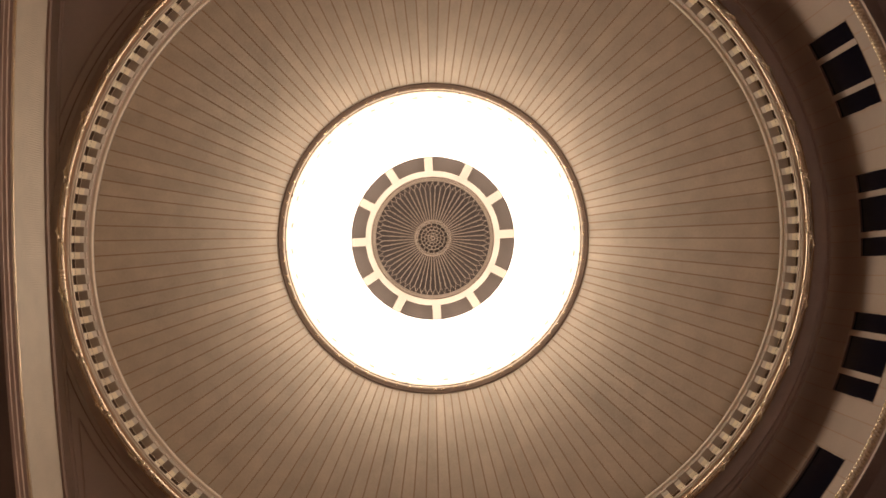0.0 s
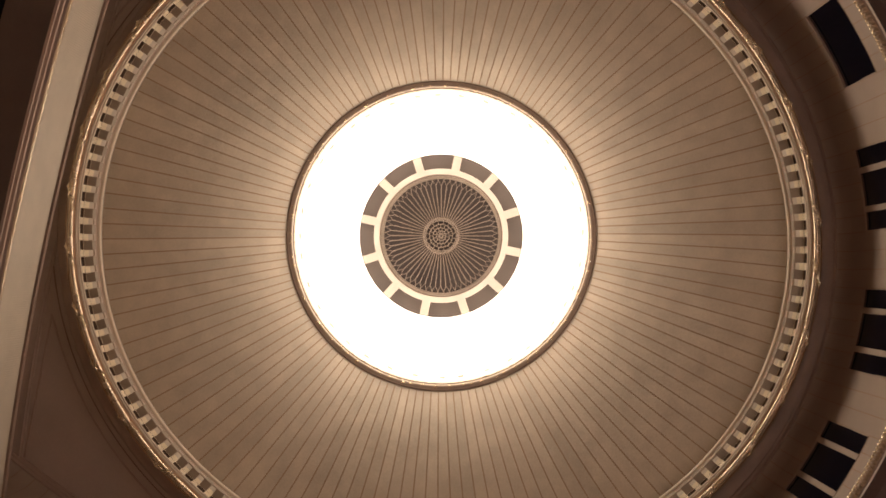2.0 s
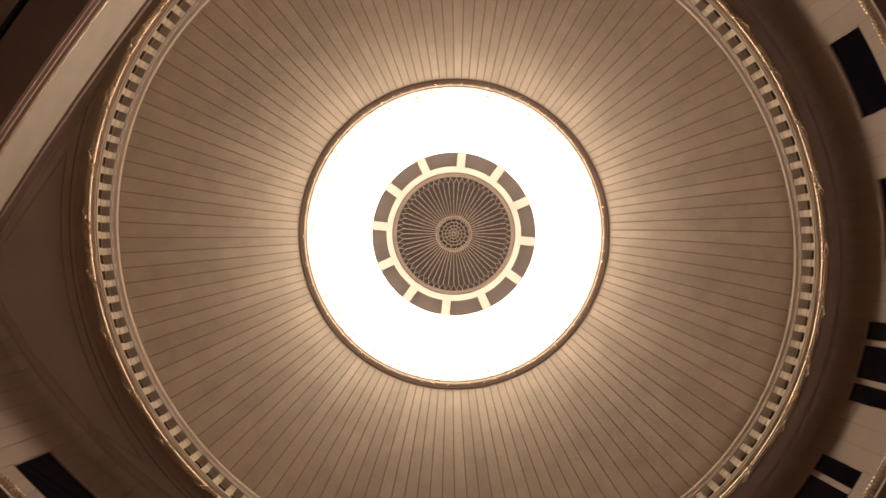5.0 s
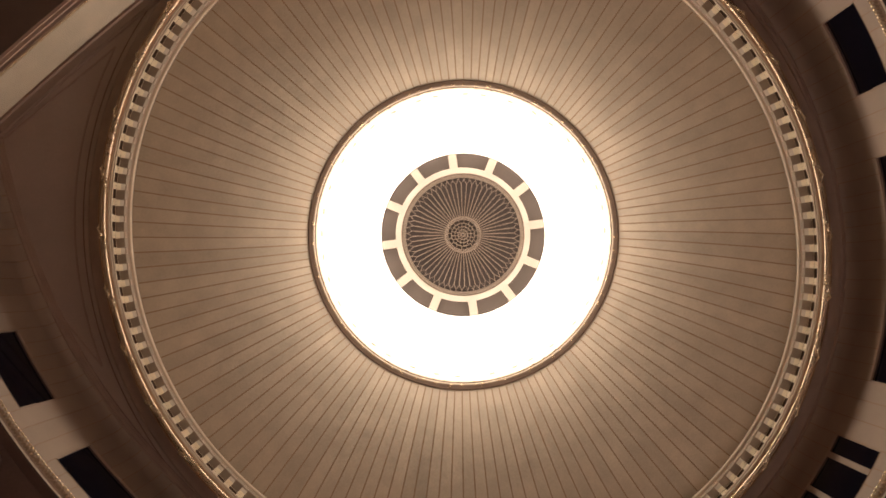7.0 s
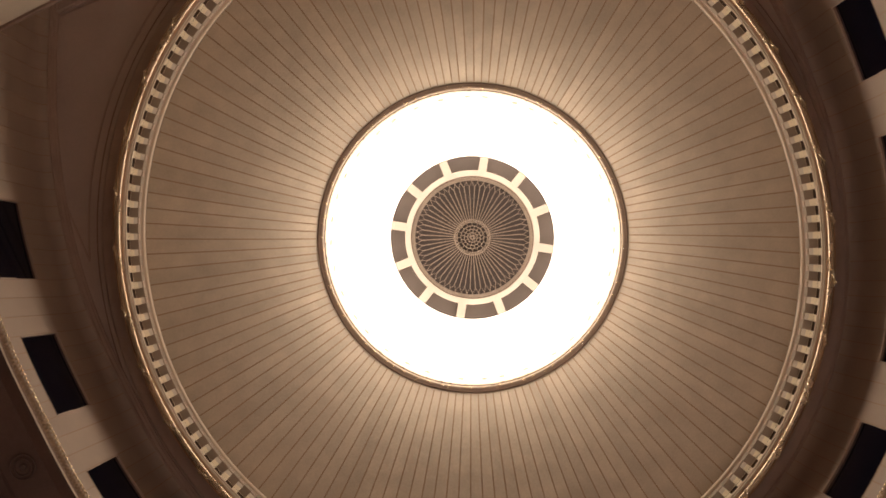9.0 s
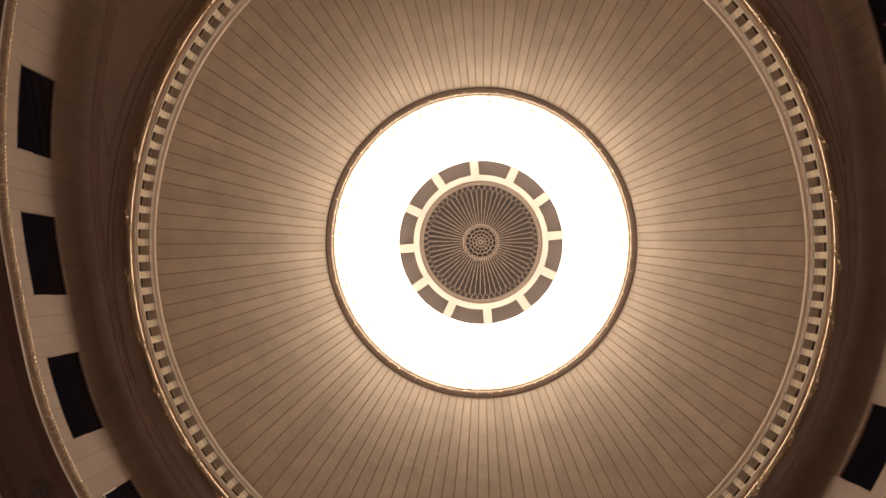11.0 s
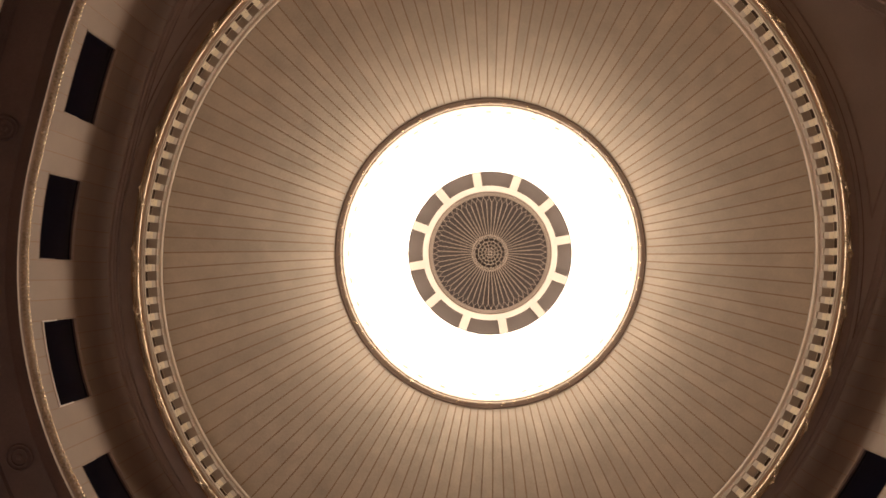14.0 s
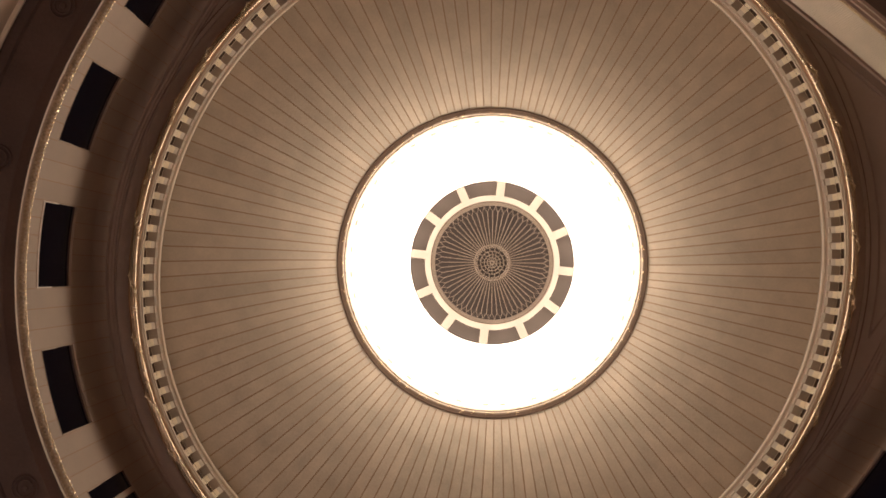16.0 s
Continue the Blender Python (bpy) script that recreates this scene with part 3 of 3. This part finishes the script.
gv, gf = [], []
for R, r in ((0.15, 0.014), (0.10, 0.012)):
    o = len(gv)
    for a in range(20):
        for b in range(4):
            A, B = 2 * math.pi * a / 20, 2 * math.pi * b / 4
            gv.append(((R + r * math.cos(B)) * math.cos(A), (R + r * math.cos(B)) * math.sin(A), r * math.sin(B)))
    for a in range(20):
        for b in range(4):
            gf.append((o + a * 4 + b, o + (a + 1) % 20 * 4 + b, o + (a + 1) % 20 * 4 + (b + 1) % 4, o + a * 4 + (b + 1) % 4))
add_blob(gv, gf, Matrix.Identity(4), 0.045, 0.045, 0.022, 8, 4)
M_ROUND = mesh_of("roundel", gv, gf, M_SOFFIT, True)
for s0, s1, posts in WINDOWS:
    p, nn = wall_at((s0 + s1) / 2 + PITCH / 2)
    q = p + nn * 0.36
    ob = part("roundel", M_ROUND, ledge)
    ob.location = (q.x, q.y, Z_LEDGE - 0.094 + EYE)

# lower hall, closing the place
hall = thing("wall_hall", "dim plastered lower wall of the hall", "wall", kind="structure")
part("lower_wall", wall_sheet("lower_wall", S_A, S_B, [(0.75, Z_LEDGE - 0.27), (0.75, -EYE)], M_HALL), hall)
X_L, X_R = CX - R_X - 0.75, CX + R_X + 0.75
floor = tagged(new("floor", mesh_of("floor", [(X_L - 1, -8, 0), (X_R + 1, -8, 0), (X_R + 1, 8, 0), (X_L - 1, 8, 0)], [(0, 1, 2, 3)], M_FLOOR)), "dark polished wooden floor of the hall", "floor", kind="structure")

# unseen wall lamps added to the lower hall, which light the undersides
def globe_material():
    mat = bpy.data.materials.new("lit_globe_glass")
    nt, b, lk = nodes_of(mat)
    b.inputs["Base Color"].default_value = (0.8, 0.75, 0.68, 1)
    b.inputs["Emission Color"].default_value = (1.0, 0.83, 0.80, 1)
    b.inputs["Emission Strength"].default_value = FILL_LAMPS
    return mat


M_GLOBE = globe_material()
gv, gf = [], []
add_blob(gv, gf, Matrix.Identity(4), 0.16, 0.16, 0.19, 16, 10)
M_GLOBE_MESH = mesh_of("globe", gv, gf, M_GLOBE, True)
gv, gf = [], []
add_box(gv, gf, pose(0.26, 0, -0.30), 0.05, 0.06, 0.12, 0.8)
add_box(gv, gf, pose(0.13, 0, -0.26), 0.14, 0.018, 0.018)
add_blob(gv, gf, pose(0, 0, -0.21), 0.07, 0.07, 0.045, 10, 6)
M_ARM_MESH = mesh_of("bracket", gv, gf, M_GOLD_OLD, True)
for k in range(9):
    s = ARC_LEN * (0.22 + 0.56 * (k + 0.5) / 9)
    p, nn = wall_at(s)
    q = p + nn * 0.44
    wl = thing("fill_lamp", "added unseen globe lamp on a wall bracket, lighting from below", "wall lamp", group="wall lamps round the hall", at=(q.x, q.y, 3.4))
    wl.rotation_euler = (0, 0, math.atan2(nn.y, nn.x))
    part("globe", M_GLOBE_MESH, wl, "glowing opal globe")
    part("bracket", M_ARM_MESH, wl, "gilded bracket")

# ---------------------------------------------------------------- stage side
stage = thing("wall_stage", "flat cream ribbed frieze with gilded mouldings over the stage", "wall", kind="structure")


def bow(x):
    """The beam is a shallow arc: it comes forward towards the side walls."""
    return 0.045 * x - 0.0125 * x ** 2


def bar_x(name, prof, mat, x0=None, x1=None, bend=1.0):
    """Sweep (y, z) pairs across the hall."""
    x0 = CX - R_X - 0.02 if x0 is None else x0
    x1 = CX + R_X + 0.02 if x1 is None else x1
    m = len(prof)
    n = 48
    verts, faces = [], []
    for i in range(n + 1):
        x = x0 + (x1 - x0) * i / n
        verts += [(x, y + bow(x) * bend, z + EYE) for y, z in prof]
    for i in range(n):
        q = i * m
        faces += [(q + k, q + k + 1, q + m + k + 1, q + m + k) for k in range(m - 1)]
    return mesh_of(name, verts, faces, mat, True)


Z_F0, Z_F1 = 11.29, 12.26
part("frieze_backing", bar_x("frieze_backing", [(Y_STAGE + 0.03, Z_F0 - 0.05), (Y_STAGE + 0.034, Z_F1 + 0.02)], M_FRIEZE), stage)
n_rib = 372
w = (2 * R_X) / n_rib
fv, ff = [], []
add_box(fv, ff, Matrix.Identity(4), w * 0.36, 0.006, (Z_F1 - Z_F0) / 2)
M_RIBMESH = mesh_of("rib", fv, ff, M_FRIEZE)
ov, of = [], []
for i in range(n_rib):
    x = CX - R_X + (i + 0.5) * w
    at = (x, Y_STAGE + 0.0305 + bow(x), (Z_F0 + Z_F1) / 2 + EYE)
    if 36 <= i < 336:
        part("rib", M_RIBMESH, stage).location = at
    else:
        add_box(ov, of, pose(*at), w * 0.36, 0.006, (Z_F1 - Z_F0) / 2)
part("outer_ribs", mesh_of("outer_ribs", ov, of, M_FRIEZE), stage, kind="stuff")
# the shade along the frieze top is put in as this dark strip
part("cap_moulding", bar_x("cap_moulding", [(Y_STAGE + 0.034, Z_F1 - 0.05), (Y_STAGE - 0.006, Z_F1 - 0.048), (Y_STAGE - 0.010, Z_F1 + 0.01), (Y_STAGE + 0.01, Z_F1 + 0.05), (Y_STAGE + 0.05, Z_F1 + 0.08)], M_UMBER), stage, "dark brown cap strip in place of the shade over the frieze")
# hidden beam top and rear wall, made white to bounce light onto the ceiling
part("beam_top", bar_x("beam_top", [(Y_STAGE + 0.05, Z_F1 + 0.08), (Y_BACK + 0.3, Z_F1 + 0.085)], M_WHITE), stage, "unseen beam top, whitened to bounce light up")
part("rear_wall", bar_x("rear_wall", [(Y_BACK, Z_F1), (Y_BACK, Z_CEIL + 0.1)], M_WHITE, bend=0.0), stage)
part("gilded_band", bar_x("gilded_band", [(Y_STAGE + 0.02, Z_F0 + 0.03), (Y_STAGE + 0.002, Z_F0 + 0.022), (Y_STAGE - 0.004, Z_F0 - 0.01), (Y_STAGE - 0.012, Z_F0 - 0.03), (Y_STAGE - 0.01, Z_F0 - 0.055)], M_GOLD_OLD), stage, "dull gilded band")
part("brown_cove", bar_x("brown_cove", [(Y_STAGE - 0.01, Z_F0 - 0.05), (Y_STAGE + 0.03, Z_F0 - 0.09), (Y_STAGE + 0.03, Z_F0 - 0.14), (Y_STAGE + 0.0, Z_F0 - 0.168)], M_UMBER), stage)
part("pale_fillet", bar_x("pale_fillet", [(Y_STAGE + 0.0, Z_F0 - 0.165), (Y_STAGE - 0.03, Z_F0 - 0.175), (Y_STAGE - 0.035, Z_F0 - 0.22), (Y_STAGE + 0.01, Z_F0 - 0.24), (Y_STAGE - 0.012, Z_F0 - 0.26), (Y_STAGE - 0.012, Z_F0 - 0.285), (Y_STAGE + 0.02, Z_F0 - 0.30)], M_BROWN), stage, "pale double fillet")
part("soffit", bar_x("soffit", [(Y_STAGE + 0.02, Z_F0 - 0.30), (Y_STAGE + 0.62, Z_F0 - 0.30), (Y_STAGE + 0.625, Z_F0 - 0.27)], M_STAGE, X_L - 0.5, X_R + 0.5), stage, "dark stage soffit")
# the darkness of the deep slot is put into its near-black colour
part("slot", bar_x("slot", [(Y_STAGE + 0.625, Z_F0 - 0.272), (Y_STAGE + 0.625, Z_F0 + 0.15), (Y_STAGE + 0.72, Z_F0 + 0.15), (Y_STAGE + 0.72, Z_F0 - 0.30)], M_ROOM, X_L - 0.5, X_R + 0.5), stage, "deep slot, its shade coloured near black")
part("soffit", bar_x("soffit", [(Y_STAGE + 0.72, Z_F0 - 0.298), (Y_STAGE + 0.722, Z_F0 - 0.32), (Y_STAGE + 1.3, Z_F0 - 0.32), (Y_STAGE + 1.3, Z_F0 - 0.36), (Y_STAGE + 2.0, Z_F0 - 0.36), (Y_STAGE + 2.0, -EYE)], M_STAGE, X_L - 0.5, X_R + 0.5), stage)
fv, ff = [], []
n_b = 500
for i in range(n_b):
    x = CX - R_X + (i + 0.5) * 2 * R_X / n_b
    add_blob(fv, ff, pose(x, Y_STAGE - 0.018 + bow(x), Z_F0 - 0.012 + EYE), 0.0082, 0.019, 0.03, 6, 4)
part("bead_row", mesh_of("bead_row", fv, ff, M_ROPE, True), stage, "gilded bead row", kind="stuff")

# ---------------------------------------------------------------- flat brown ceiling with an oval opening
R_HOLE = 5.79
verts, faces = [], []
n = 240
for i in range(n):
    a = 2 * math.pi * i / n
    p, tan, out = ellipse_dir(a, R_HOLE)
    d = Vector((math.cos(a), math.sin(a), 0))
    k = min((7.2 / abs(d.x)) if abs(d.x) > 1e-6 else 99, (7.2 / abs(d.y)) if abs(d.y) > 1e-6 else 99)
    q = d * k
    verts += [(p.x, p.y, Z_CEIL + EYE), (q.x, q.y, Z_CEIL + EYE), (q.x, q.y, Z_CEIL + EYE + 0.3), (p.x, p.y, Z_CEIL + EYE + 0.3)]
for i in range(n):
    j = (i + 1) % n
    for k in range(4):
        faces.append((4 * i + k, 4 * j + k, 4 * j + (k + 1) % 4, 4 * i + (k + 1) % 4))
ceiling = tagged(new("ceiling", mesh_of("ceiling", verts, faces, M_CEIL)), "flat dark brown plaster ceiling round the dome", "ceiling", kind="structure")

trim = thing("ceiling_trim", "thin brown mouldings along the edges of the ceiling", "trim", kind="structure")
part("cove_backing", wall_sheet("cove_backing", S_A, S_B, [(0.012, 13.42)] + [(0.010 + 0.14 * (math.cos(radians(9 * k)) - 1), 13.47 + 0.30 * math.sin(radians(9 * k))) for k in range(11)], M_JOINT), trim)
part("crown", wall_sheet("crown", S_A, S_B, [(-0.11, 13.76), (-0.14, 13.745), (-0.155, 13.76), (-0.16, 13.78), (-0.19, 13.785), (-0.205, 13.805), (-0.225, 13.81), (-0.235, 13.85)], M_BROWN), trim)
# stage-side crown and band coloured lighter, making up for missing light there
part("crown", bar_x("crown", [(Y_BACK, Z_CEIL - 0.10), (Y_BACK - 0.05, Z_CEIL - 0.085), (Y_BACK - 0.08, Z_CEIL - 0.04), (Y_BACK - 0.14, Z_CEIL - 0.01), (Y_BACK - 0.145, Z_CEIL + 0.01)], M_CEIL), trim)
part("stage_band", bar_x("stage_band", [(Y_BACK - 0.14, Z_CEIL + 0.01), (5.74, Z_CEIL - 0.02), (5.65, Z_CEIL - 0.03), (5.62, Z_CEIL - 0.05), (5.605, Z_CEIL - 0.03), (5.585, Z_CEIL - 0.03), (5.575, Z_CEIL + 0.01)], M_CEIL), trim)


def spandrel(sign):
    """A raised line that follows the stage, the side and the ring, round each corner panel."""
    xs = CX + sign * (R_X - 0.33)
    ys = 5.51
    pts = []
    steps = 120
    ring = []
    for i in range(steps + 1):
        a = radians(8 + 62 * i / steps)
        p, tan, out = ellipse_dir(a if sign > 0 else math.pi - a, R_HOLE + 0.21)
        ring.append(p)
    loop = [v for v in ring if v.y < ys and abs(v.x - CX) < R_X - 0.33] + [Vector((xs, ys, 0))]
    verts, faces = [], []
    m = len(loop)
    for i in range(m):
        d = (loop[(i + 1) % m] - loop[i - 1]).normalized()
        side = Vector((-d.y, d.x, 0)) * 0.016
        for o, z in ((-1, 0.004), (-0.6, -0.018), (0.6, -0.018), (1, 0.004)):
            q = loop[i] + side * o
            verts.append((q.x, q.y, Z_CEIL + z + EYE))
    for i in range(m):
        j = (i + 1) % m
        for k in range(3):
            faces.append((4 * i + k, 4 * j + k, 4 * j + k + 1, 4 * i + k + 1))
    part("panel_moulding", mesh_of("panel_moulding", verts, faces, M_BROWN), trim)


spandrel(1)
spandrel(-1)

# roof that closes the space over the dome
roof = tagged(new("roof", lathe("roof", [(7.6, Z_CEIL + 0.4), (6.0, 15.6), (2.8, 16.9), (0.01, 17.2)], M_DARK, n=48, oval=1.0)), "plain dark roof shell over the dome", "roof", kind="structure")

# ---------------------------------------------------------------- boards of the wall
GAP = 0.011
Z_COVE = 13.46


def wall_board(s0, s1, z0, z1):
    prof = [(0.009, z0), (0.003, z0), (0.0, z0 + 0.003)]
    if z1 > Z_COVE:
        prof += [(0.14 * (math.cos(radians(6 * k)) - 1), Z_COVE + 0.30 * math.sin(radians(6 * k))) for k in range(15)]
    else:
        prof += [(0.0, z1 - 0.003), (0.003, z1), (0.009, z1)]
    o = len(prof)
    verts, faces = [], []
    e = GAP / 2
    rows = [(s0 + e, 0.009), (s0 + e, 0.0), (s1 - e, 0.0), (s1 - e, 0.009)]
    for s, back in rows:
        p, nn = wall_at(s)
        for f, z in prof:
            q = p + nn * (f + back)
            verts.append((q.x, q.y, z + EYE))
    for i in range(3):
        for k in range(o - 1):
            faces.append((i * o + k, i * o + k + 1, (i + 1) * o + k + 1, (i + 1) * o + k))
    part("board", mesh_of("board", verts, faces, M_WALL, True), drum)


for i in range(len(cuts) - 1):
    a, b = cuts[i], cuts[i + 1]
    n = max(1, round((b - a) / (0.226 if i % 2 else 0.25)))
    for k in range(n):
        e0, e1 = a + (b - a) * k / n, a + (b - a) * (k + 1) / n
        if i % 2:
            wall_board(e0, e1, Z_LEDGE + 0.06, Z_WB - 0.012)
            wall_board(e0, e1, HEADS[i // 2] + 0.002, Z_CEIL)
        else:
            wall_board(e0, e1, Z_LEDGE + 0.06, Z_CEIL)

# ---------------------------------------------------------------- boards of the dome
for i in range(BOARDS):
    verts, faces = [], []
    m = 14
    for k in range(m + 1):
        t = 0.005 + (0.987 - 0.005) * k / m
        g = 0.0095 / dome_point(t)[0] * BOARDS / (2 * math.pi)
        A, B = dome_xyz(i + g, t), dome_xyz(i + 1 - g, t)
        up = Vector((0, 0, 0.008))
        verts += [A + up, A, B, B + up]
    for k in range(m):
        q = 4 * k
        for j in range(3):
            faces.append((q + j, q + j + 1, q + 5 + j, q + 4 + j))
    part("board", mesh_of("board", verts, faces, M_DOME), dome)
